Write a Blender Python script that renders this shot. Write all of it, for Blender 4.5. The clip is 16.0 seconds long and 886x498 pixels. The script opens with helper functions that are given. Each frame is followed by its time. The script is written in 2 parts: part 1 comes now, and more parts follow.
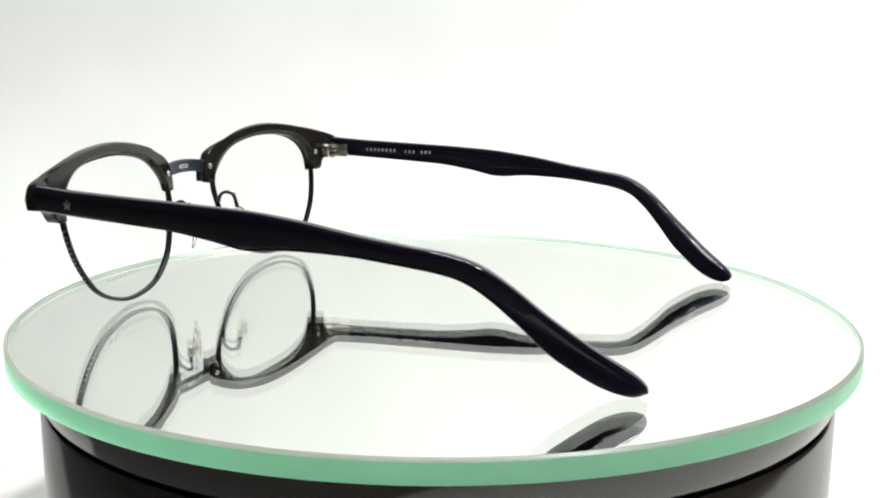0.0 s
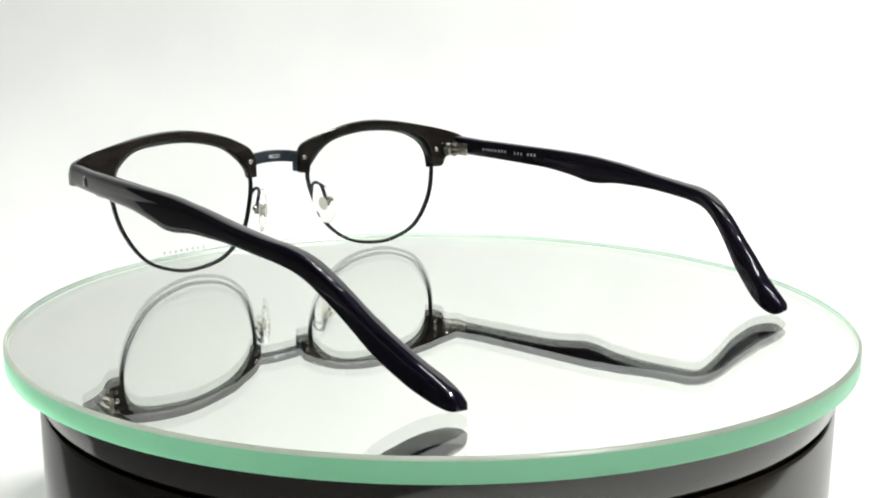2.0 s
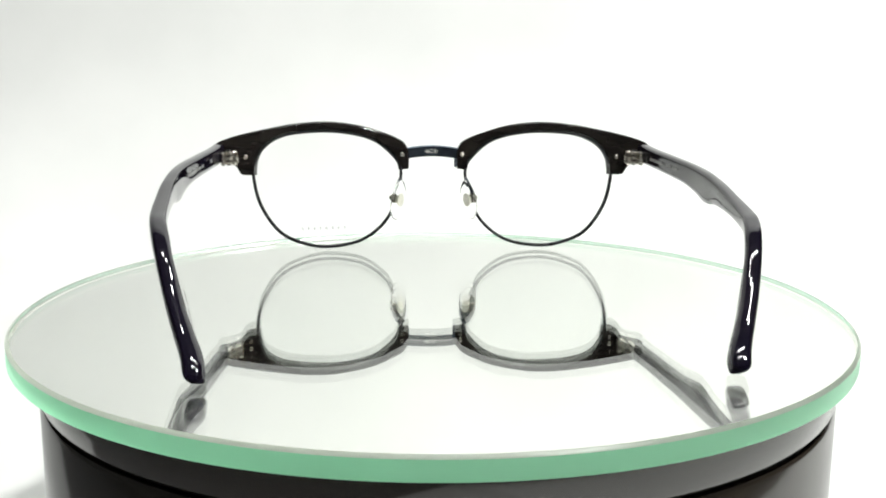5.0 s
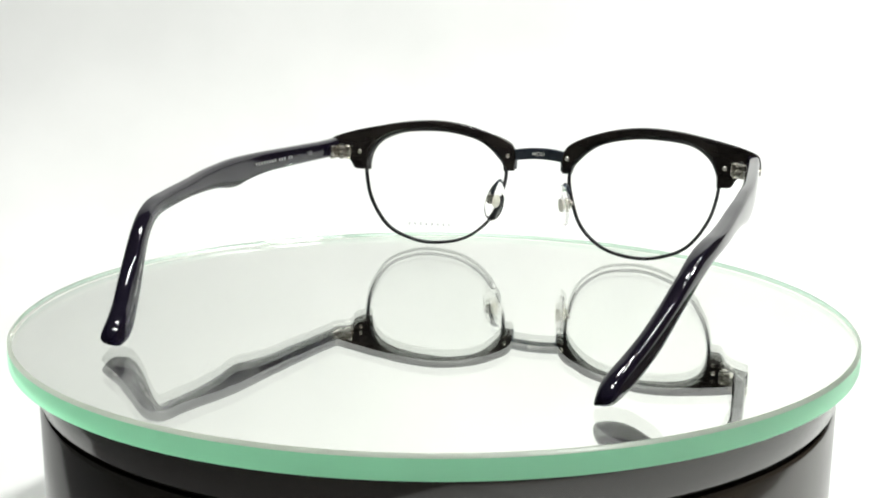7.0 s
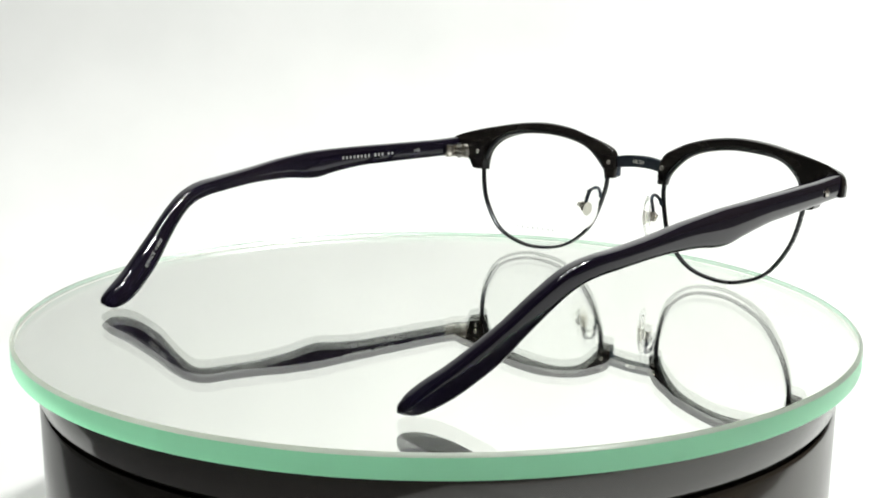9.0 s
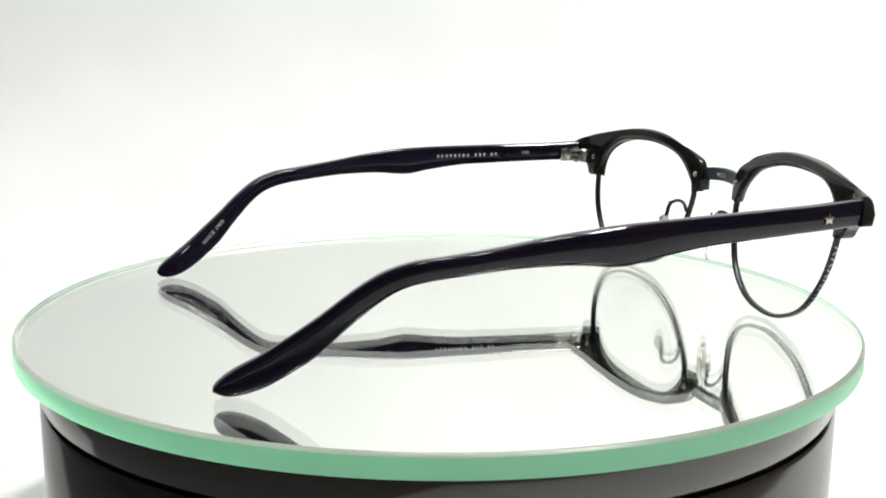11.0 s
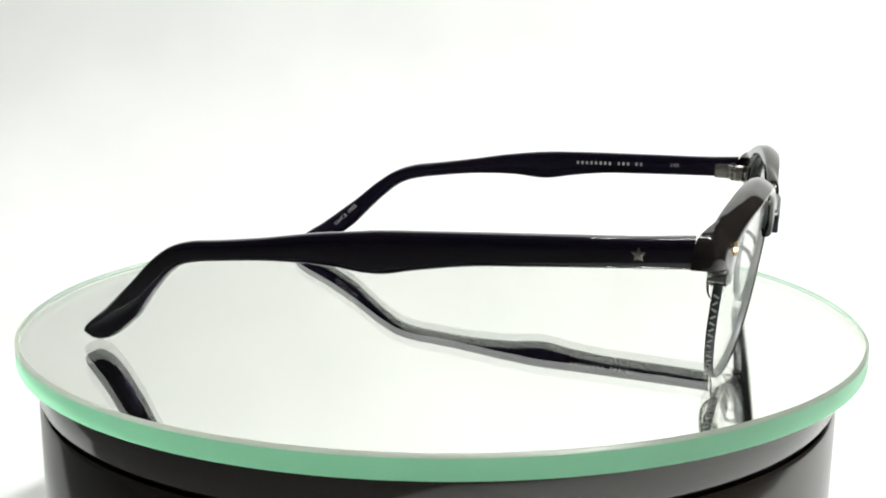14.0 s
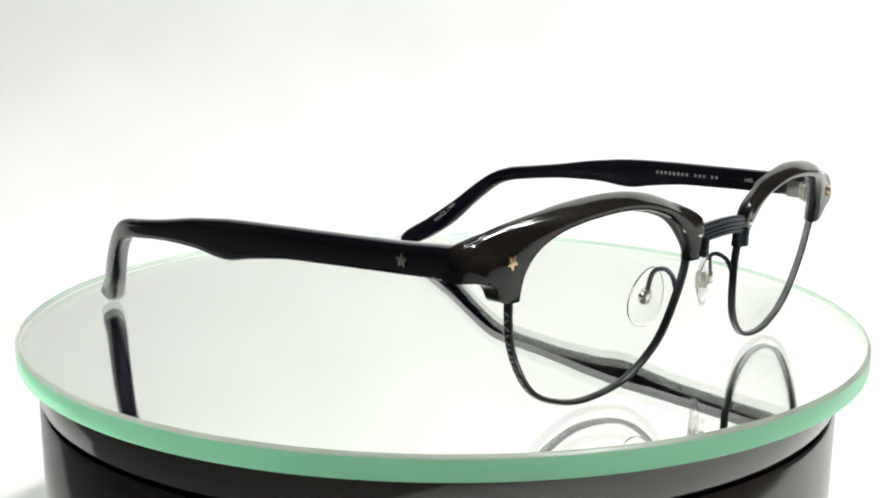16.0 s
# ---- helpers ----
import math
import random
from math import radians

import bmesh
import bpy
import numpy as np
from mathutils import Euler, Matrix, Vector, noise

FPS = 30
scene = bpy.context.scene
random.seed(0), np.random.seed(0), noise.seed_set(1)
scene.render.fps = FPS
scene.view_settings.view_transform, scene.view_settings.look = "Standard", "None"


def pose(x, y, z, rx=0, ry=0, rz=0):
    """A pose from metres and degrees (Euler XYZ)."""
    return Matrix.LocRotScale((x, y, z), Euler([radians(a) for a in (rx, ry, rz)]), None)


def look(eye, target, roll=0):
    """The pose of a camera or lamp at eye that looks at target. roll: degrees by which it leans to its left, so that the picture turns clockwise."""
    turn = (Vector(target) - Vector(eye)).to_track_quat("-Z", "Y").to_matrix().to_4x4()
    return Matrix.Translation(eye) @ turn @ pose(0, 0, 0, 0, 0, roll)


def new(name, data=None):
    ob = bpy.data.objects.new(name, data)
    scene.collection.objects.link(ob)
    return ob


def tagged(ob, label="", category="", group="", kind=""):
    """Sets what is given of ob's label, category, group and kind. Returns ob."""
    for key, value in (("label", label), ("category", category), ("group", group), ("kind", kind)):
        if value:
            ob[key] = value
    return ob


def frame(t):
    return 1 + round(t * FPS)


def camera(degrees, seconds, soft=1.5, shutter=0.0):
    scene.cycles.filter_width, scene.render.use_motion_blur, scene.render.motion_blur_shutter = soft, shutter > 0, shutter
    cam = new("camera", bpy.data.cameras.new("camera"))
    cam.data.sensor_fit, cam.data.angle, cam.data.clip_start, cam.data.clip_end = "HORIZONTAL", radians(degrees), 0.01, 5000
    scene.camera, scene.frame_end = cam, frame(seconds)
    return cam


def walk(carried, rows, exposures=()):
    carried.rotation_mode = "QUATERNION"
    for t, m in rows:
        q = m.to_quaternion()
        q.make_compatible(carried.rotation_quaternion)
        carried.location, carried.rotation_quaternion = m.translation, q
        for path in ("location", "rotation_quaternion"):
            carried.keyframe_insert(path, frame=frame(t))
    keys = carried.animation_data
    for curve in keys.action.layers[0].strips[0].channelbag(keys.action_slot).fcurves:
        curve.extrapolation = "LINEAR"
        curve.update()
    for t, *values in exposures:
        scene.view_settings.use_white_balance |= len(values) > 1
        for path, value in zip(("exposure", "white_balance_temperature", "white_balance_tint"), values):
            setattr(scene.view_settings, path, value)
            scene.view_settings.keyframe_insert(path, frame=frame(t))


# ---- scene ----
# Eyeglasses on a mirrored glass disc that turns on a black turntable, before a white sweep.
# World: the turntable's axis is the z axis, the top of the disc is z = 0, the camera looks along +y.
cam = camera(44.855, 16.0, 1.9)
EYE = (0.0, -0.27716, 0.06954)
AIM = look(EYE, (EYE[0] + 0.0033713, EYE[1] + 0.9810823, EYE[2] - 0.1935619), 0.43)
walk(cam, [(0.0, AIM), (16.0, AIM)])
TURN = -12.483          # degrees a second
T_MID = 5.2             # seconds at which the temples point at the camera
GROUND = -0.085         # level of the white sweep under the turntable

# ---- world, lamps, exposure ----
world = bpy.data.worlds.new("world")
scene.world = world
world.use_nodes = True
world.node_tree.nodes["Background"].inputs["Color"].default_value = (1.0, 0.99, 0.97, 1)
world.node_tree.nodes["Background"].inputs["Strength"].default_value = 0.3
scene.view_settings.exposure = 0.0


def lamp(name, eye, target, size, watts, colour=(0.98, 1.0, 0.96), shape="DISK"):
    data = bpy.data.lights.new(name, "AREA")
    data.shape, data.size, data.energy, data.color = shape, size, watts, colour
    ob = new(name, data)
    ob.matrix_world = look(eye, target)
    return ob


lamp("ceiling_lamp", (0.60, -0.30, 1.25), (0.35, 0.55, 0.25), 0.13, 20)
lamp("ceiling_lamp", (-0.05, -0.30, 1.25), (0.15, 0.55, 0.3), 0.13, 1.7)
for lx in (-0.08, 0.08, 0.24, 0.40):
    for ly in (-0.22, 0.06):
        lamp("ceiling_lamp", (lx, ly, 1.2), (lx * 0.3, 0.05, 0), 0.055, 1.15)


# ---- materials ----
def shader(name, colour=(0.8, 0.8, 0.8), rough=0.5, metal=0.0, coat=0.0, ior=1.5):
    m = bpy.data.materials.new(name)
    m.use_nodes = True
    b = m.node_tree.nodes["Principled BSDF"]
    b.inputs["Base Color"].default_value = (*colour, 1)
    b.inputs["Roughness"].default_value = rough
    b.inputs["Metallic"].default_value = metal
    b.inputs["Coat Weight"].default_value = coat
    b.inputs["Coat Roughness"].default_value = 0.03
    b.inputs["IOR"].default_value = ior
    return m


def vary(m, dark, light, scale, detail=4.0, bump=0.0, bump_scale=None, rough=None, stretch=(1, 1, 1)):
    """Noise between two colours, a fine bump, and a roughness range on the object's own space."""
    t = m.node_tree
    n, l = t.nodes, t.links
    b = n["Principled BSDF"]
    co = n.new("ShaderNodeTexCoord")
    mp = n.new("ShaderNodeMapping")
    mp.inputs["Scale"].default_value = stretch
    l.new(co.outputs["Object"], mp.inputs["Vector"])
    a = n.new("ShaderNodeTexNoise")
    a.inputs["Scale"].default_value, a.inputs["Detail"].default_value = scale, detail
    l.new(mp.outputs["Vector"], a.inputs["Vector"])
    r = n.new("ShaderNodeValToRGB")
    r.color_ramp.elements[0].color, r.color_ramp.elements[1].color = (*dark, 1), (*light, 1)
    r.color_ramp.elements[0].position, r.color_ramp.elements[1].position = 0.3, 0.7
    l.new(a.outputs["Fac"], r.inputs["Fac"])
    l.new(r.outputs["Color"], b.inputs["Base Color"])
    if rough:
        g = n.new("ShaderNodeMapRange")
        g.inputs["To Min"].default_value, g.inputs["To Max"].default_value = rough
        l.new(a.outputs["Fac"], g.inputs["Value"])
        l.new(g.outputs["Result"], b.inputs["Roughness"])
    if bump:
        f = n.new("ShaderNodeTexNoise")
        f.inputs["Scale"].default_value, f.inputs["Detail"].default_value = bump_scale or scale * 6, 5
        l.new(mp.outputs["Vector"], f.inputs["Vector"])
        u = n.new("ShaderNodeBump")
        u.inputs["Strength"].default_value, u.inputs["Distance"].default_value = bump, 0.0005
        l.new(f.outputs["Fac"], u.inputs["Height"])
        l.new(u.outputs["Normal"], b.inputs["Normal"])
    return m


PAPER = vary(shader("white_paper", rough=0.85), (0.77, 0.775, 0.77), (0.86, 0.86, 0.855), 6, 5, 0.25, 60)
WALL = vary(shader("grey_wall", rough=0.9), (0.10, 0.097, 0.093), (0.13, 0.126, 0.12), 3, 4, 0.2, 80)
TABLE = vary(shader("grey_table", rough=0.55), (0.085, 0.084, 0.085), (0.12, 0.118, 0.12), 4, 5, 0.2, 90)
BROWN_WALL = vary(shader("brown_wall", rough=0.9), (0.16, 0.13, 0.11), (0.20, 0.165, 0.14), 3, 4, 0.2, 80)
CEILING = vary(shader("ceiling_paint", rough=0.9), (0.42, 0.42, 0.41), (0.48, 0.48, 0.47), 3, 4, 0.2, 80)
ACETATE = vary(shader("navy_acetate", rough=0.06), (0.0035, 0.003, 0.0092), (0.008, 0.0055, 0.0112), 30, 3, 0.01, 300, (0.02, 0.045))
HORN = vary(shader("brown_black_acetate", rough=0.08, ior=1.43), (0.006, 0.0052, 0.005), (0.018, 0.0152, 0.0135), 90, 4, 0.02, 400, (0.06, 0.11), (1, 1, 3))
WIRE = vary(shader("black_metal", rough=0.3, metal=0.9), (0.028, 0.029, 0.032), (0.05, 0.052, 0.056), 300, 3, 0.08, 2500, (0.22, 0.38))
GUNMETAL = vary(shader("dark_blue_metal", rough=0.32, metal=0.9), (0.035, 0.045, 0.06), (0.06, 0.07, 0.09), 300, 3, 0.08, 2500, (0.25, 0.4))
SILVER = vary(shader("silver_metal", rough=0.2, metal=1.0), (0.62, 0.58, 0.52), (0.75, 0.72, 0.66), 500, 3, 0.05, 3000, (0.15, 0.3))
STEEL = vary(shader("grey_steel", rough=0.3, metal=1.0), (0.28, 0.28, 0.28), (0.4, 0.4, 0.4), 500, 3, 0.05, 3000, (0.2, 0.4))
GOLD = vary(shader("pale_gold_metal", rough=0.25, metal=1.0), (0.55, 0.40, 0.22), (0.70, 0.54, 0.33), 500, 3, 0.05, 3000, (0.2, 0.35))
INK = vary(shader("pale_print", rough=0.6), (0.27, 0.27, 0.26), (0.34, 0.34, 0.33), 900)
PRINT = vary(shader("white_print", rough=0.5), (0.72, 0.72, 0.70), (0.82, 0.82, 0.80), 900)
BLACK = vary(shader("black_lacquer", rough=0.08, ior=1.8), (0.020, 0.0155, 0.011), (0.029, 0.0235, 0.017), 25, 4, 0.03, 90, (0.07, 0.16))
GROOVE = vary(shader("groove_black", rough=0.6), (0.003, 0.003, 0.003), (0.006, 0.006, 0.006), 50)
MIRROR = vary(shader("silvering", rough=0.0, metal=1.0), (0.985, 1.0, 0.975), (0.99, 1.0, 0.98), 20)


def clear(name, tint, ior=1.5, rough=0.0):
    m = bpy.data.materials.new(name)
    m.use_nodes = True
    n, l = m.node_tree.nodes, m.node_tree.links
    n.remove(n["Principled BSDF"])
    g = n.new("ShaderNodeBsdfGlass")
    g.inputs["Color"].default_value, g.inputs["IOR"].default_value = (*tint, 1), ior
    g.inputs["Roughness"].default_value = rough
    l.new(g.outputs["BSDF"], n["Material Output"].inputs["Surface"])
    return m


def thin_clear(name, tint, face=0.01, edge=0.4):
    """A thin pane that bends no light: clear, with a Fresnel gloss."""
    m = bpy.data.materials.new(name)
    m.use_nodes = True
    n, l = m.node_tree.nodes, m.node_tree.links
    n.remove(n["Principled BSDF"])
    t, g, mix = n.new("ShaderNodeBsdfTransparent"), n.new("ShaderNodeBsdfGlossy"), n.new("ShaderNodeMixShader")
    w, p, a = n.new("ShaderNodeLayerWeight"), n.new("ShaderNodeMath"), n.new("ShaderNodeMath")
    t.inputs["Color"].default_value = (*tint, 1)
    g.inputs["Roughness"].default_value = 0.02
    p.operation, a.operation = "POWER", "MULTIPLY_ADD"
    p.inputs[1].default_value, a.inputs[1].default_value, a.inputs[2].default_value = 5.0, edge, face
    l.new(w.outputs["Facing"], p.inputs[0])
    l.new(p.outputs[0], a.inputs[0])
    l.new(a.outputs[0], mix.inputs["Fac"])
    l.new(t.outputs["BSDF"], mix.inputs[1])
    l.new(g.outputs["BSDF"], mix.inputs[2])
    l.new(mix.outputs["Shader"], n["Material Output"].inputs["Surface"])
    return m


PLATE = clear("clear_float_glass", (0.995, 1.0, 0.992), 1.5)
EDGE = shader("green_glass_edge", (0.34, 0.90, 0.54), 0.30, 0.0, 0.0, 1.5)
EDGE.node_tree.nodes["Principled BSDF"].inputs["Transmission Weight"].default_value = 1.0
BEVEL = shader("ground_glass_bevel", (0.80, 0.85, 0.77), 0.30, 0.0, 0.0, 1.5)
BEVEL.node_tree.nodes["Principled BSDF"].inputs["Transmission Weight"].default_value = 1.0


def glow_through(m, colour, share):
    """The ground edge also scatters the light that travels inside the glass."""
    n, l = m.node_tree.nodes, m.node_tree.links
    t, mix = n.new("ShaderNodeBsdfTranslucent"), n.new("ShaderNodeMixShader")
    co, z, r = n.new("ShaderNodeTexCoord"), n.new("ShaderNodeTexNoise"), n.new("ShaderNodeValToRGB")
    z.inputs["Scale"].default_value = 60
    r.color_ramp.elements[0].color, r.color_ramp.elements[1].color = (*[c * 0.94 for c in colour], 1), (*colour, 1)
    l.new(co.outputs["Object"], z.inputs["Vector"])
    l.new(z.outputs["Fac"], r.inputs["Fac"])
    l.new(r.outputs["Color"], t.inputs["Color"])
    mix.inputs["Fac"].default_value = share
    l.new(n["Principled BSDF"].outputs["BSDF"], mix.inputs[1])
    l.new(t.outputs["BSDF"], mix.inputs[2])
    l.new(mix.outputs["Shader"], n["Material Output"].inputs["Surface"])


glow_through(EDGE, (0.40, 1.0, 0.63), 0.32)
glow_through(BEVEL, (0.74, 0.80, 0.70), 0.42)
FAINT = thin_clear("grey_lens_print", (0.87, 0.87, 0.88), 0.0, 0.0)
LENS = thin_clear("clear_demo_lens", (0.985, 0.99, 0.985))
SILICONE = clear("clear_silicone", (0.99, 0.99, 0.985), 1.22, 0.0)
INSERT = vary(shader("pale_insert", rough=0.35), (0.66, 0.64, 0.57), (0.78, 0.76, 0.70), 900, 3)

MM = 0.001


# ---- mesh helpers ----
def part(name, bm, material, parent=None, label="", smooth=True, m=None):
    bmesh.ops.recalc_face_normals(bm, faces=bm.faces)
    me = bpy.data.meshes.new(name)
    bm.to_mesh(me)
    bm.free()
    me.materials.append(material)
    if smooth:
        me.polygons.foreach_set("use_smooth", [True] * len(me.polygons))
        me.set_sharp_from_angle(angle=radians(40))
    ob = new(name, me)
    if parent:
        ob.parent = parent
    if m:
        ob.matrix_basis = m
    return tagged(ob, label)


def spline(points, n, closed=False):
    """Catmull-Rom through the points, n steps a span."""
    pts = [Vector(q) for q in points]
    k = len(pts)
    out = []
    for i in range(k if closed else k - 1):
        if closed:
            a, b, c, d = pts[i - 1], pts[i], pts[(i + 1) % k], pts[(i + 2) % k]
        else:
            a, b, c, d = pts[max(i - 1, 0)], pts[i], pts[i + 1], pts[min(i + 2, k - 1)]
        for j in range(n):
            t = j / n
            out.append(0.5 * (2 * b + (c - a) * t + (2 * a - 5 * b + 4 * c - d) * t * t + (3 * b - a - 3 * c + d) * t ** 3))
    if not closed:
        out.append(pts[-1].copy())
    return out


def loft(rings, closed_rings=True, caps=True, loop=False):
    """Skin a list of rings of the same number of points (metres)."""
    bm = bmesh.new()
    vs = [[bm.verts.new(q) for q in ring] for ring in rings]
    k = len(vs[0])
    for i in range(len(vs) if loop else len(vs) - 1):
        a, b = vs[i], vs[(i + 1) % len(vs)]
        for j in range(k if closed_rings else k - 1):
            bm.faces.new((a[j], a[(j + 1) % k], b[(j + 1) % k], b[j]))
    if caps and not loop:
        bm.faces.new(vs[0][::-1])
        bm.faces.new(vs[-1])
    return bm


def lathe(profile, n=96, axis_cap=False):
    """Turn a profile of (radius, z) about the z axis."""
    rings = []
    for i in range(n):
        a = 2 * math.pi * i / n
        rings.append([(r * math.cos(a), r * math.sin(a), z) for r, z in profile])
    return loft(rings, False, False, True)


def tube(path, radius, n=8, flat=1.0):
    """A round wire along a list of points; flat squeezes it upright."""
    rings = []
    pts = [Vector(q) for q in path]
    for i, q in enumerate(pts):
        d = (pts[min(i + 1, len(pts) - 1)] - pts[max(i - 1, 0)]).normalized()
        u = d.cross(Vector((0.3, 0.9, 0.31))).normalized()
        v = d.cross(u)
        rings.append([q + radius * (math.cos(2 * math.pi * j / n) * u + flat * math.sin(2 * math.pi * j / n) * v) for j in range(n)])
    return loft(rings)


def box(size, bevel=0.0, centre=(0, 0, 0), segments=2):
    bm = bmesh.new()
    bmesh.ops.create_cube(bm, size=1)
    bmesh.ops.scale(bm, vec=size, verts=bm.verts)
    bmesh.ops.translate(bm, vec=centre, verts=bm.verts)
    if bevel:
        bmesh.ops.bevel(bm, geom=bm.edges[:], offset=bevel, segments=segments, profile=0.5, affect="EDGES")
    return bm


def dome(radius, height, n=16, k=5):
    """A flat-bottomed rivet head along +z."""
    prof = [(radius * math.cos(a), height * math.sin(a)) for a in [math.pi / 2 * i / k for i in range(k)]]
    rings = [[(r * math.cos(2 * math.pi * j / n), r * math.sin(2 * math.pi * j / n), z) for j in range(n)] for r, z in prof]
    rings.append([(1e-5 * math.cos(2 * math.pi * j / n), 1e-5 * math.sin(2 * math.pi * j / n), height) for j in range(n)])
    return loft(rings)


def star(radius, height):
    """A five-pointed star stud along +z with a raised middle."""
    bm = bmesh.new()
    low, top = [], []
    for i in range(10):
        r = radius if i % 2 == 0 else radius * 0.52
        a = math.pi / 2 + i * math.pi / 5
        low.append(bm.verts.new((r * math.cos(a), r * math.sin(a), -0.0002)))
        top.append(bm.verts.new((r * math.cos(a), r * math.sin(a), height * 0.6)))
    mid = bm.verts.new((0, 0, height))
    for i in range(10):
        j = (i + 1) % 10
        bm.faces.new((low[i], low[j], top[j], top[i]))
        bm.faces.new((top[i], top[j], mid))
    return bm


def lettering(name, text, height, parent, m, material, spacing=1.15):
    cu = bpy.data.curves.new(name, "FONT")
    cu.body, cu.size, cu.extrude, cu.space_character = text, height * 1.4, 0.00002, spacing
    tmp = bpy.data.objects.new(name, cu)
    scene.collection.objects.link(tmp)
    me = bpy.data.meshes.new_from_object(tmp.evaluated_get(bpy.context.evaluated_depsgraph_get()))
    bpy.data.objects.remove(tmp)
    me.materials.append(material)
    ob = new(name, me)
    ob.parent, ob.matrix_basis = parent, m
    return ob


def bars(name, widths, height, gap, parent, m, material, label=""):
    """A row of plain upright bars that stands for writing."""
    bm = bmesh.new()
    x = 0.0
    for w in widths:
        if w > 0:
            r = bmesh.ops.create_cube(bm, size=1)
            bmesh.ops.scale(bm, vec=(w, height, 0.00004), verts=r["verts"])
            bmesh.ops.translate(bm, vec=(x + w / 2, height / 2, 0), verts=r["verts"])
        x += abs(w) + gap
    return part(name, bm, material, parent, label, False, m)


# ---- the setting ----
def sweep():
    """White paper: lies flat, then rises behind the turntable in one curve."""
    prof = [(-0.03, 0.0), (0.39, 0.0), (0.405, 0.0), (0.42, 0.0)]
    prof += [(0.42 + 0.16 * math.sin(a), 0.16 - 0.16 * math.cos(a)) for a in [math.pi / 2 * i / 16 for i in range(1, 17)]]
    prof += [(0.58 + 0.004 * i / 20, 0.16 + 1.3 * i / 20) for i in range(1, 21)]
    xs = [-1.15 + 1.87 * i / 72 for i in range(73)]
    rings = []
    for i, (y, z) in enumerate(prof):
        row = []
        for x in xs:
            front = -0.01 + 0.01 * math.sin(3 * x) + min(0.36, 0.7 * max(0, -x - 0.22)) - 0.55 * min(1, max(0, (x + 0.07) / 0.10)) if i == 0 else 0
            wave = min(1, z * 4) * (0.004 * noise.noise(Vector((x * 3.1, y * 3, z * 3.7))) + 0.0015 * noise.noise(Vector((x * 9, y * 9, z * 10))))
            row.append((x, (y if i else front) + wave, GROUND + z))
        rings.append(row)
    bm = bmesh.new()
    for grid in (rings,):
        vs = [[bm.verts.new(q) for q in r] for r in grid]
        for i in range(len(vs) - 1):
            for j in range(len(xs) - 1):
                bm.faces.new((vs[i][j], vs[i][j + 1], vs[i + 1][j + 1], vs[i + 1][j]))
    ob = part("backdrop", bm, PAPER)
    md = ob.modifiers.new("thickness", "SOLIDIFY")
    md.thickness, md.offset = 0.002, 0
    return tagged(ob, "seamless white paper sweep behind the turntable", "backdrop", kind="structure")


def wall(name, size, centre, material):
    return tagged(part(name, box(size, 0, centre), material, smooth=False), "plain matt painted studio surface", "wall", kind="structure")


sweep()
wall("floor", (3.2, 3.2, 0.1), (0, -0.4, GROUND - 0.0555), TABLE)
wall("wall_north", (3.2, 0.1, 2.0), (0, 1.25, 0.9), WALL)
wall("wall_south", (3.2, 0.1, 2.0), (0, -2.05, 0.9), WALL)
wall("wall_west", (0.1, 3.2, 2.0), (-1.65, -0.4, 0.9), WALL)
wall("wall_east", (0.1, 3.2, 2.0), (1.65, -0.4, 0.9), BROWN_WALL)
wall("ceiling", (3.4, 3.5, 0.1), (0, -0.4, 1.95), CEILING)


# ---- the turntable and its glass disc ----
def turntable():
    th = new("turntable")
    tagged(th, "round glossy black turntable with a grooved platter, on white paper", "turntable")
    g = GROUND
    base = part("base", lathe([(0.0001, g + 0.0012), (0.0985, g + 0.0012), (0.1000, g + 0.0028), (0.1006, g + 0.006), (0.1006, -0.0164), (0.1001, -0.0156), (0.0988, -0.0154), (0.0001, -0.0154)], 160), BLACK, th)
    part("groove", lathe([(0.0988, -0.0157), (0.0988, -0.0140)], 128), GROOVE, base)
    platter = part("platter", lathe([(0.0001, -0.0144), (0.0993, -0.0144), (0.1002, -0.0142), (0.1006, -0.0136), (0.1006, -0.0062), (0.1003, -0.0055), (0.0996, -0.0052), (0.0001, -0.0052)], 160), BLACK, th)
    return th, platter


def glass_disc():
    th = new("glass_disc")
    tagged(th, "clear mirrored glass disc with a green edge, lying on the turntable", "glass disc")
    r, h, c, w = 0.1063, 0.005, 0.0004, 0.0009
    part("top_face", lathe([(0.00001, 0.0), (r - w, 0.0)], 192), PLATE, th, "clear polished glass").visible_shadow = False
    part("bevel", lathe([(r - w, 0.0), (r - w * 0.93, -0.00003), (r - 0.00004, -w * 0.62), (r, -w * 0.72)], 192), BEVEL, th, "grey ground bevel")
    part("edge", lathe([(r, -w * 0.72), (r, -h + c), (r - c * 0.3, -h + c * 0.3), (r - c, -h)], 192), EDGE, th, "green ground glass edge")
    part("mirror_backing", lathe([(0.00001, -h), (r - c, -h)], 192), MIRROR, th, "silvered back of the glass")
    return th


table, platter = turntable()
disc = glass_disc()


# ---- the eyeglasses ----
# Their own space, in millimetres: x across, y forward, z up; the lenses and the temple tips touch z = 0.
def rear(x, z):
    """The back of the frame front: wrapped round the face and leaning in at the foot."""
    return 81.0 - 0.137 * (abs(x) - 10) - 0.10 * (31 - z)


LENS_SHAPE = [(59.6, 25.6), (57.3, 15.2), (51.0, 6.0), (42.5, 1.8), (34.0, 0.7), (23.6, 2.7), (15.6, 8.9), (11.8, 17.3), (10.3, 26.0), (13.4, 31.4), (20, 36.5), (30, 39.0), (40, 39.3), (50, 38.0), (56, 34.2), (58.6, 29.8)]


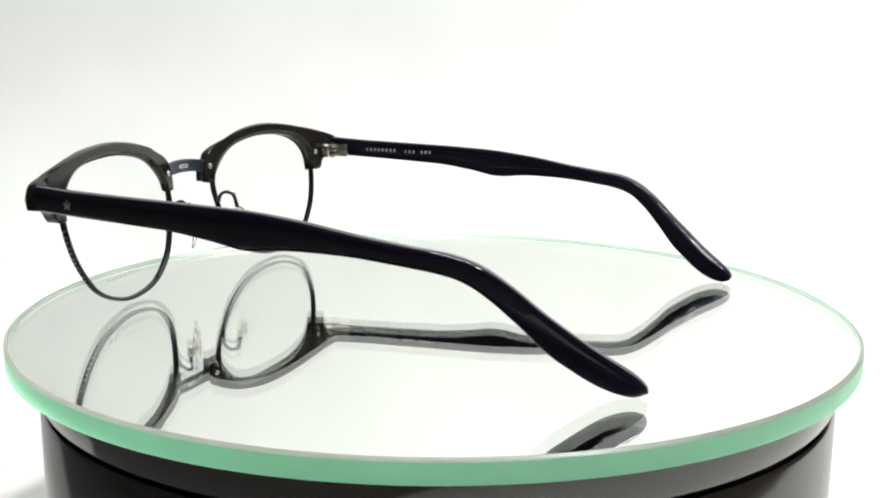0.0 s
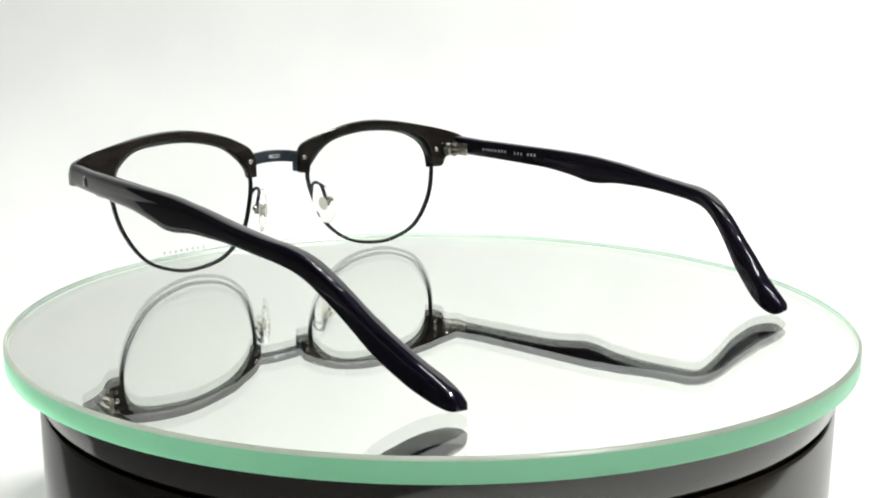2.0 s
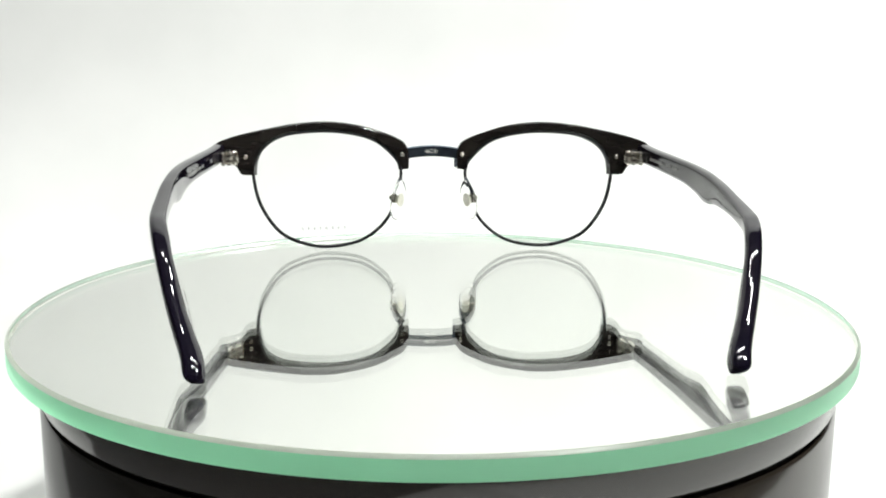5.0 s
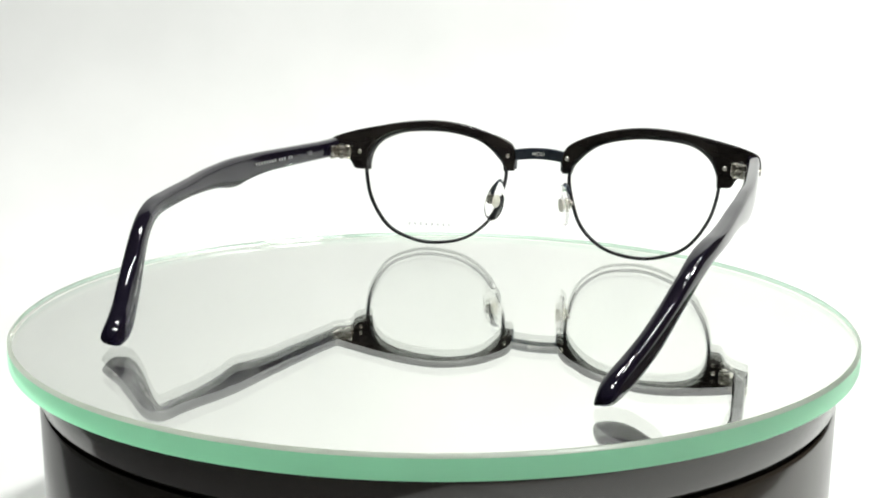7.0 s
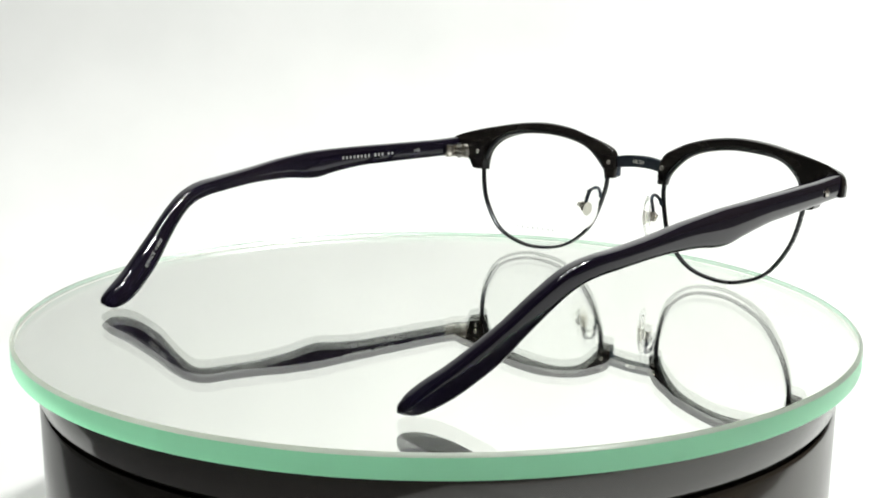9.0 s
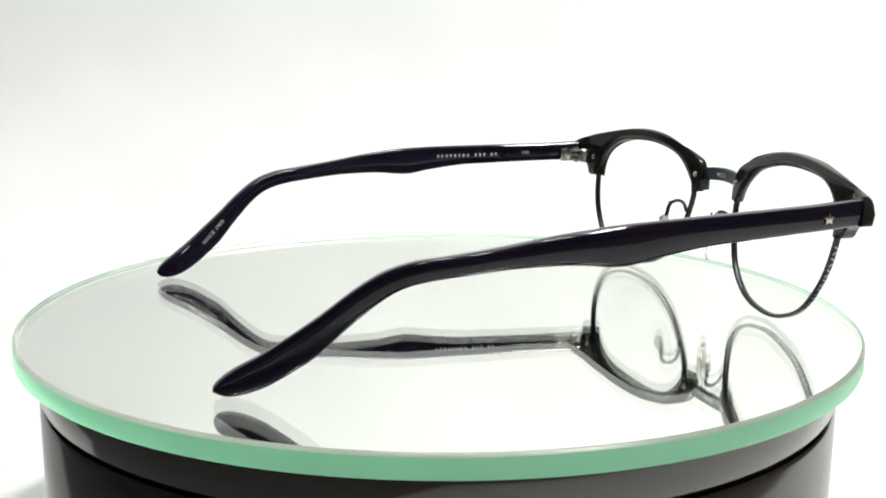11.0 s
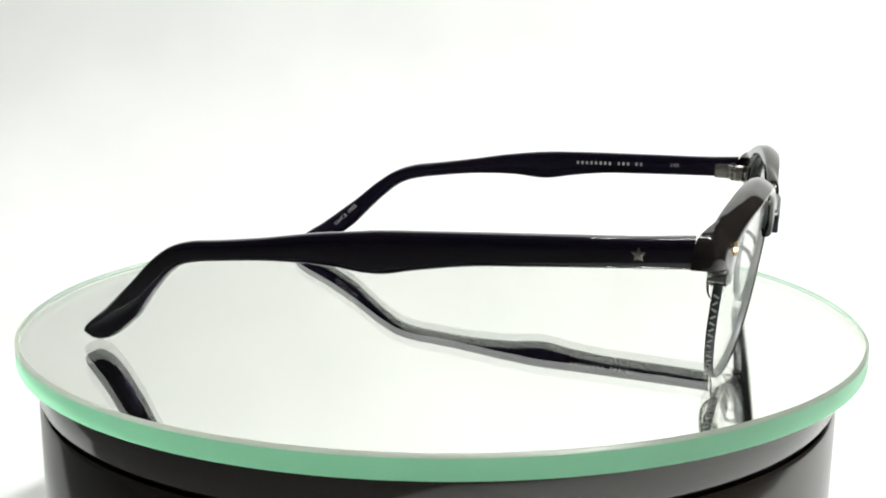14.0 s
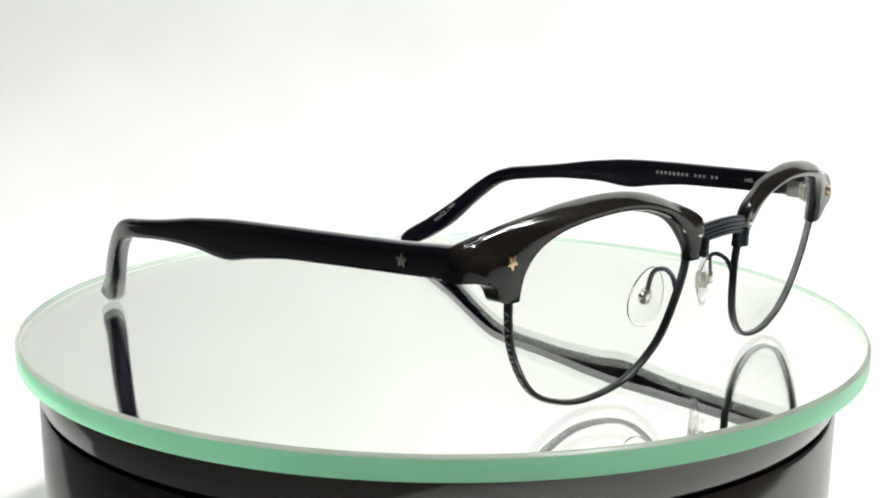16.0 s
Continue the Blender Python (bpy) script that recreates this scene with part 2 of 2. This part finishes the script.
def middle(x, z):
    """The middle of the eyewires and lenses, front to back."""
    return 81.9 - 0.118 * (abs(x) - 10) - 0.13 * (31 - z)


def v3(x, y, z):
    return Vector((x * MM, y * MM, z * MM))


SHIFT = 0.35   # the eyewires sit a little off the middle


def eyewire(th, s):
    loop = spline([(x, z, 0) for x, z in LENS_SHAPE], 8, True)
    k = len(loop)
    rings = []
    sec = [(-0.2, -0.75), (0.35, -0.9), (0.6, -0.6), (0.6, 0.6), (0.35, 0.9), (-0.2, 0.75), (-0.4, 0.35), (-0.4, -0.35)]
    for i, q in enumerate(loop):
        d = (loop[(i + 1) % k] - loop[i - 1]).normalized()
        nx, nz = d.y, -d.x
        if nx * (q.x - 35) + nz * (q.y - 20) < 0:
            nx, nz = -nx, -nz
        y = middle(q.x, q.y)
        rings.append([v3(SHIFT + s * (q.x + (r - 0.6) * nx), y + dy, q.y + (r - 0.6) * nz + 0.0) for r, dy in sec])
    return part("eyewire", loft(rings, True, False, True), WIRE, th, "dark blue-grey metal eyewire")


def engraving(wire, s):
    """Raised ticks along the outer lower side of an eyewire."""
    loop = spline([(x, z, 0) for x, z in LENS_SHAPE], 24, True)
    bm = bmesh.new()
    for i in range(8, 8 + 24 * 3, 3):
        q, d = loop[i], (loop[i + 1] - loop[i - 1]).normalized()
        nx, nz = -d.y, d.x
        if nx * (q.x - 35) + nz * (q.y - 20) < 0:
            nx, nz = -nx, -nz
        c = v3(SHIFT + s * (q.x + 0.02 * nx), middle(q.x, q.y), q.y + 0.02 * nz)
        turn = Matrix((Vector((s * d.x, 0, d.y)), Vector((0, 1, 0)), Vector((s * nx, 0, nz)))).transposed().to_4x4()
        r = bmesh.ops.create_cube(bm, size=1)
        bmesh.ops.scale(bm, vec=(0.0004, 0.0011, 0.00016), verts=r["verts"])
        bmesh.ops.transform(bm, matrix=Matrix.Translation(c) @ turn @ pose(0, 0, 0, 0, 0, 35 if i % 2 else -35), verts=r["verts"])
    return tagged(part("engraving", bm, STEEL, wire, "bright engraved ticks", False), kind="stuff")


def lens(th, s):
    loop = spline([(x, z, 0) for x, z in LENS_SHAPE], 8, True)
    bm = bmesh.new()
    c = (34.8, 20.3)
    layers = []
    for face in (0, 1):
        rows = []
        for f in (0.0, 0.35, 0.7, 0.985):
            row = []
            for q in loop:
                x, z = c[0] + (q.x - c[0]) * f, c[1] + (q.y - c[1]) * f
                y = middle(x, z) - 0.6 + 1.2 * face + 1.3 * (1 - f * f)
                row.append(bm.verts.new(v3(SHIFT + s * x, y, z)))
                if f == 0:
                    break
            rows.append(row)
        layers.append(rows)
        for i in range(1, 3):
            for j in range(len(loop)):
                k = (j + 1) % len(loop)
                bm.faces.new((rows[i][j], rows[i][k], rows[i + 1][k], rows[i + 1][j]))
        for j in range(len(loop)):
            bm.faces.new((rows[0][0], rows[1][j], rows[1][(j + 1) % len(loop)]))
    for j in range(len(loop)):
        k = (j + 1) % len(loop)
        bm.faces.new((layers[0][3][j], layers[0][3][k], layers[1][3][k], layers[1][3][j]))
    return part("lens", bm, LENS, th, "clear demo lens")


def brow(th, s):
    inner = [(11.5, 26.0), (12.0, 28.6), (13.5, 31.3), (16.2, 34.0), (20, 36.4), (25, 38.0), (30, 38.9), (36, 39.4), (42, 39.2), (48, 38.5), (53, 36.7), (56.2, 34.0), (57.9, 31.0), (58.5, 28.2), (58.7, 25.2)]
    outer = [(8.2, 26.2), (7.7, 30.6), (8.3, 34.1), (11.0, 36.5), (17.6, 39.3), (24.5, 41.3), (31, 42.3), (37, 42.6), (43.5, 42.2), (50, 41.3), (56.5, 39.9), (62.5, 38.4), (67.3, 36.9), (70.6, 35.3), (71.4, 32.5)]
    foot = spline([(58.7, 25.2, 0), (62.6, 25.4, 0), (64.4, 28.0, 0), (67.4, 29.4, 0), (71.4, 29.7, 0)], 4)
    a = spline([(x, z, 0) for x, z in inner], 4)
    b = spline([(x, z, 0) for x, z in outer], 4)
    n = 16
    rows = []
    for p, q in zip(a, b):
        rows.append([p.lerp(q, j / n) for j in range(n + 1)])
    rows.append(foot)
    k = len(rows)

    def depth(i, j, x):
        """How far the face stands back near the border, for a rounded edge."""
        e = min(1.0, min(j, n - j) / n * (rows[i][0] - rows[i][n]).length / 0.9, (k - 1 - i) / 2.0 + 0.1, i / 2.0 + 0.1)
        return 0.7 * (1 - math.sqrt(max(0.0, 1 - (1 - e) ** 2)))

    bm = bmesh.new()
    sides = []
    for face in (0, 1):
        grid = []
        for i, row in enumerate(rows):
            line = []
            for j, q in enumerate(row):
                y = rear(q.x, q.y)
                thick = 2.8 + 1.5 * max(0.0, min(1.0, (q.x - 18) / 36)) + max(0.0, q.x - 64) * 0.05
                thick += (0.35 + 0.3 * max(0.0, min(1.0, (q.x - 45) / 15))) * (1 - (2 * j / n - 1) ** 2) - 0.2
                thick += float(np.interp(q.x, (12, 24, 38, 48, 60, 72), (0, 0.7, 1.35, 1.2, -0.5, -1.2)))
                across = (row[n] - row[0]).normalized()
                fade = max(0.0, min(1.0, (67 - q.x) / 14)) * min(1.0, i / 8)
                q = q + across * fade * ((-0.65 - 0.7 * max(0.0, min(1.0, (q.x - 30) / 18))) * (1 - j / n) - 0.5 * j / n if face else -0.7 * j / n)
                back = y - max(0.0, (q.x - 65.0)) * 0.28
                d = depth(i, j, q.x)
                if face:
                    d += 2.3 * max(0.0, (j / n - 0.4) / 0.6) * max(0.0, min(1.0, (q.x - 10) / 8, (k - 2 - i) / 8))
                line.append(bm.verts.new(v3(0.3 + s * q.x, (y + thick - d - max(0, q.x - 67) ** 2 * 0.06) if face else back + d * 0.5, q.y)))
            grid.append(line)
        sides.append(grid)
        for i in range(k - 1):
            for j in range(n):
                bm.faces.new((grid[i][j], grid[i][j + 1], grid[i + 1][j + 1], grid[i + 1][j]))
    for i in range(k - 1):
        for j in (0, n):
            bm.faces.new((sides[0][i][j], sides[1][i][j], sides[1][i + 1][j], sides[0][i + 1][j]))
    for i in (0, k - 1):
        for j in range(n):
            bm.faces.new((sides[0][i][j], sides[0][i][j + 1], sides[1][i][j + 1], sides[1][i][j]))
    ob = part("brow", bm, HORN, th, "glossy brown-black acetate brow piece")
    to_rear = pose(0, 0, 0, 90)
    to_front = pose(0, 0, 0, -90)
    for x, z in ((60.9, 31.0), (10.1, 31.0)):
        part("rivet", dome(0.00085, 0.0006), SILVER, ob, "silver rivet", m=Matrix.Translation(v3(s * x, rear(x, z) + 0.15, z)) @ to_rear)
    part("star_stud", star(0.0015, 0.0006), GOLD, ob, "pale gold star stud", m=Matrix.Translation(v3(s * 62.2, rear(62.2, 32.5) + 4.0, 32.5)) @ to_front)
    part("rivet", dome(0.0008, 0.0004), SILVER, ob, "silver rivet", m=Matrix.Translation(v3(s * 10.4, rear(10.4, 31.5) + 2.9, 31.5)) @ to_front)
    return ob


def bridge(th):
    rings = []
    n = 24
    for i in range(n + 1):
        x = -8.8 + 17.6 * i / n
        f = 1 - (x / 8.8) ** 2
        y, z, h = 83.0 + 1.0 * f, 31.2 + 0.8 * f, 1.85
        prof = [(-0.8, -h + 0.3), (-0.5, -h), (0.5, -h)]
        for q in (-1.3, -0.5, 0.3, 1.1):
            prof += [(0.85, q - 0.25), (0.85, q + 0.2), (0.55, q + 0.3), (0.55, q + 0.45)]
        prof += [(0.5, h), (-0.5, h), (-0.8, h - 0.3)]
        rings.append([v3(x, y + a, z + b) for a, b in prof])
    ob = part("bridge", loft(rings), GUNMETAL, th, "dark blue-grey metal bridge with a ribbed front")
    for k in (-1, 1):
        part("lug", box((0.0014, 0.0022, 0.0042), 0.0004, v3(k * 8.3, 83.6, 28.6)), GUNMETAL, ob)
    lettering("size_mark", "48\u25a121", 0.0011, ob, pose(-0.0023, 0.08315, 0.0314, 90, 0, 0), PRINT, 1.0)
    return ob


OUT_Y = [-67, -65, -60, -55, -48, -42, -33, -22, -12, 0, 23, 43, 61, 73]
OUT_X = [57.5, 58.6, 60.6, 63.0, 66.2, 68.2, 71.2, 72.8, 73.4, 74.2, 74.7, 73.5, 72.2, 71.0]


def side(y):
    """The outer side of a temple, across, at y."""
    return float(np.mean(np.interp([y + 1.5 * k for k in range(-5, 6)], OUT_Y, OUT_X)))


def temple(th, s):
    # top (y, z), bottom (y, z), thickness
    st = [(71.6, 35.5, 71.6, 29.5, 4.0), (62, 35.0, 62, 29.2, 3.9), (52, 34.8, 52, 28.9, 3.8), (41, 34.6, 41, 28.5, 3.7), (31, 34.4, 31, 28.0, 3.6),
          (21, 34.1, 20.5, 26.6, 3.5), (14, 33.8, 14, 25.4, 3.5), (9, 33.4, 9, 25.4, 3.5), (4, 32.8, 4, 25.9, 3.5), (-2, 32.0, -2, 26.0, 3.6),
          (-12, 30.3, -12, 25.6, 3.8), (-23, 28.8, -22.8, 24.4, 4.0), (-30, 27.9, -28.6, 23.5, 4.1), (-36, 25.9, -33.5, 21.9, 4.2), (-42, 22.0, -38.2, 18.5, 4.1),
          (-48, 17.0, -43.2, 13.7, 4.3), (-53.5, 12.9, -48.1, 8.5, 4.4), (-58, 9.6, -52.5, 5.2, 4.7), (-61.9, 7.0, -56.5, 2.6, 4.9), (-64.8, 4.9, -60.4, 0.9, 4.7), (-66.5, 3.2, -63.8, 0.3, 4.0), (-67.0, 2.2, -65.6, 0.6, 2.7), (-67.1, 1.6, -66.5, 1.0, 1.0)]
    fine = spline([(a, b, 0) for a, b, _, _, _ in st], 4), spline([(c, d, 0) for _, _, c, d, _ in st], 4), spline([(w, 0, 0) for *_, w in st], 4)
    rings = []
    n = 28
    for t, b, w in zip(*fine):
        ring = []
        for j in range(n):
            a = 2 * math.pi * j / n
            cu, su = math.cos(a), math.sin(a)
            e = 0.54
            e += (0.64 - e) * max(0.0, min(1.0, (-34 - t.x) / 14))
            u = math.copysign(abs(cu) ** e, cu)
            v = math.copysign(abs(su) ** e, su)
            cant = 0.22 * max(0.0, min(1.0, (-8 - t.x) / 26)) * max(0.0, min(1.0, (t.x + 67) / 8))
            v -= cant * (1 - u) / 2 * (1 + v) / 2
            y = (t.x + b.x) / 2 + (t.x - b.x) / 2 * v
            z = (t.y + b.y) / 2 + (t.y - b.y) / 2 * v
            low = max(0.0, min(1.0, (-34 - y) / 14))
            y -= 1.2 * max(0.0, min(1.0, (-12 - y) / 24)) if s < 0 else 0.0
            lift = float(np.interp(y, (-64, -50, -32, -12, 8, 40, 66), (0, 0.4, 0.8, 0.8, 0.6, 0.2, 0) if s < 0 else (0, 0.3, 0.3, -0.1, -0.45, -0.25, 0)))
            thin = max(0.0, 4.3 - w.x) / 2 if t.x < -60 else 0.0
            x = s * (side(y) - thin - w.x / 2 + w.x / 2 * u) - (0.008 if s < 0 else 0.005) * (72 - y)
            bow = math.sin(math.pi * max(0.0, min(1.0, (-5 - y) / 60)))
            x += -s * low * (0.4 - 0.8 * v) + (0.3 if s < 0 else 0.4) * bow
            ring.append(v3(x, y, z + lift))
        rings.append(ring)
    ob = part("temple", loft(rings), ACETATE, th, "glossy blue-black acetate temple arm")
    flip = pose(0, 0, 0, 90, 0, 90 * s)
    part("star_stud", star(0.0014, 0.0005), SILVER, ob, "silver star stud", m=Matrix.Translation(v3(s * side(60.8) - 0.09, 62.0 if s > 0 else 60.8, 32.0)) @ flip)
    return ob


def temple_print(ob, s):
    """Writing on the inner side of a temple."""
    def place(y, z, tilt=0.0, off=0.06, w=3.7, slope=4.0):
        return Matrix.Translation(v3(s * (side(y) - w - off) - 0.008 * (72 - y), y, z)) @ pose(0, 0, 0, 0, 0, slope * s) @ pose(0, 0, 0, 90, 0, -90 * s) @ pose(0, 0, 0, 0, 0, tilt)
    k = 0.00065
    if s < 0:
        bars("maker_mark", [k] * 8, 0.0009, 0.0008, ob, place(22.7, 31.0, 1.0), INK, "pale row of small printed marks")
        bars("model_mark", [k, k, k, -0.0003, k, k], 0.0009, 0.0008, ob, place(35.6, 31.2, 1.0), INK, "pale row of small printed marks")
        lettering("size_mark", "145", 0.0012, ob, place(51.6, 31.5, 1.0, 0.1, 3.85), INK)
        lettering("year_mark", "SINCE 1905", 0.0012, ob, place(-54.2, 8.7, 42, 1.25, 4.0, -22), INK)
    else:
        bars("maker_mark", [k] * 8, 0.0009, 0.0008, ob, place(58.5, 31.4, 0, 0.2, 3.85, 3.0), INK, "pale row of small printed marks")
        bars("model_mark", [k, k, k, -0.0006, k, k, k], 0.0009, 0.0008, ob, place(44.5, 31.2, 0, 0.12, 3.75), INK, "pale row of small printed marks")
    return ob


def hinge(th, s):
    leaf = part("hinge", box((0.0030, 0.0034, 0.0048), 0.0011, v3(s * 64.4, 72.3, 31.0), 3), SILVER, th, "silver metal barrel hinge")
    part("temple_plate", box((0.0012, 0.0056, 0.0042), 0.0003, v3(s * 67.2, 67.8, 31.2)), SILVER, leaf)
    for i, z in enumerate((29.55, 31.1, 32.65)):
        part("barrel", lathe([(0.0001, -0.00052), (0.0012, -0.00052), (0.00135, -0.0004), (0.00135, 0.0004), (0.0012, 0.00052), (0.0001, 0.00052)], 16), SILVER, leaf, m=Matrix.Translation(v3(s * 65.9, 70.3, z)))
        part("knuckle", box((0.0016, 0.0022, 0.0010), 0.0002, v3(s * (66.7 if i == 1 else 65.2), 69.4 if i == 1 else 71.3, z)), SILVER, leaf)
    part("pin", lathe([(0.0001, -0.0024), (0.0006, -0.0024), (0.0006, 0.0022), (0.0009, 0.0023), (0.0008, 0.0026), (0.0001, 0.0027)], 12), WIRE, leaf, m=Matrix.Translation(v3(s * 65.9, 70.3, 31.1)))
    return leaf


def nose_pad(th, s):
    """A clear oval pad on a bent wire arm."""
    bm = bmesh.new()
    bmesh.ops.create_uvsphere(bm, u_segments=24, v_segments=14, radius=1)
    for v in bm.verts:
        z = v.co.z
        v.co = Vector((v.co.x * 1.0 + 0.7 * (v.co.y ** 2 + z * z), v.co.y * 3.5 * (1 - 0.15 * z), z * 6.6)) * MM
    out = Vector((0.72 * s, 0.69, 0.0)).normalized()
    up = Vector((-0.24 * s, 0.10, 1.0))
    up = (up - out * up.dot(out)).normalized()
    turn = Matrix((out, up.cross(out), up)).transposed().to_4x4()
    m = Matrix.Translation(v3(s * 11.0, 72.3, 17.0)) @ turn
    pad = part("nose_pad", bm, SILICONE, th, "clear silicone nose pad", m=m)
    core = bmesh.new()
    bmesh.ops.create_cone(core, cap_ends=True, segments=20, radius1=0.0016, radius2=0.0014, depth=0.0007)
    bmesh.ops.scale(core, vec=(1.35, 0.85, 1), verts=core.verts)
    part("insert", core, INSERT, pad, "pale oval insert", m=pose(0.0003, 0, 0, 0, 90, 0))
    wire = spline([v3(s * 11.6, 79.6, 20.0), v3(s * 11.2, 78.4, 22.4), v3(s * 11.0, 76.2, 23.4), v3(s * 11.6, 74.2, 22.4), v3(s * 12.5, 73.8, 19.6), v3(s * 12.8, 73.6, 17.7)], 5)
    part("pad_arm", tube(wire, 0.00052), GUNMETAL, th, "bent dark wire pad arm")
    mount = part("pad_box", box((0.0020, 0.0016, 0.0030), 0.0005, v3(s * 12.9, 73.4, 17.4)), SILVER, th, "silver pad mount")
    part("screw", dome(0.0009, 0.0008), SILVER, mount, m=Matrix.Translation(v3(s * 13.8, 73.2, 17.7)) @ pose(0, 0, 0, 70, 0, 30 * s))
    return pad


def eyeglasses():
    th = new("eyeglasses")
    tagged(th, "browline eyeglasses with blue-black temples, clear lenses, standing on the glass disc", "eyeglasses")
    bridge(th)
    for s in (-1, 1):
        brow(th, s)
        wire = eyewire(th, s)
        engraving(wire, s)
        pane = lens(th, s)
        if s < 0:
            bars("lens_mark", [0.0007] * 8, 0.0010, 0.0013, pane, pose(-0.0435, middle(36, 7) * MM + 0.0001, 0.0065, 90, 0, 8), FAINT, "faint grey row of printed marks")
        temple_print(temple(th, s), s)
        hinge(th, s)
        nose_pad(th, s)
    return th


glasses = eyeglasses()


# ---- what moves ----
def motions():
    times = [float(i) for i in range(17)]

    def spin(t):
        return pose(0, 0, 0, 0, 0, TURN * (t - T_MID))

    walk(glasses, [(t, spin(t) @ pose(0, 0, 0, 0, 0, 1.6) @ pose(0.00315, 0, 0.0)) for t in times])
    walk(disc, [(t, spin(t) @ pose(-0.0012, 0.0005, 0)) for t in times])
    walk(platter, [(t, spin(t)) for t in times])


motions()
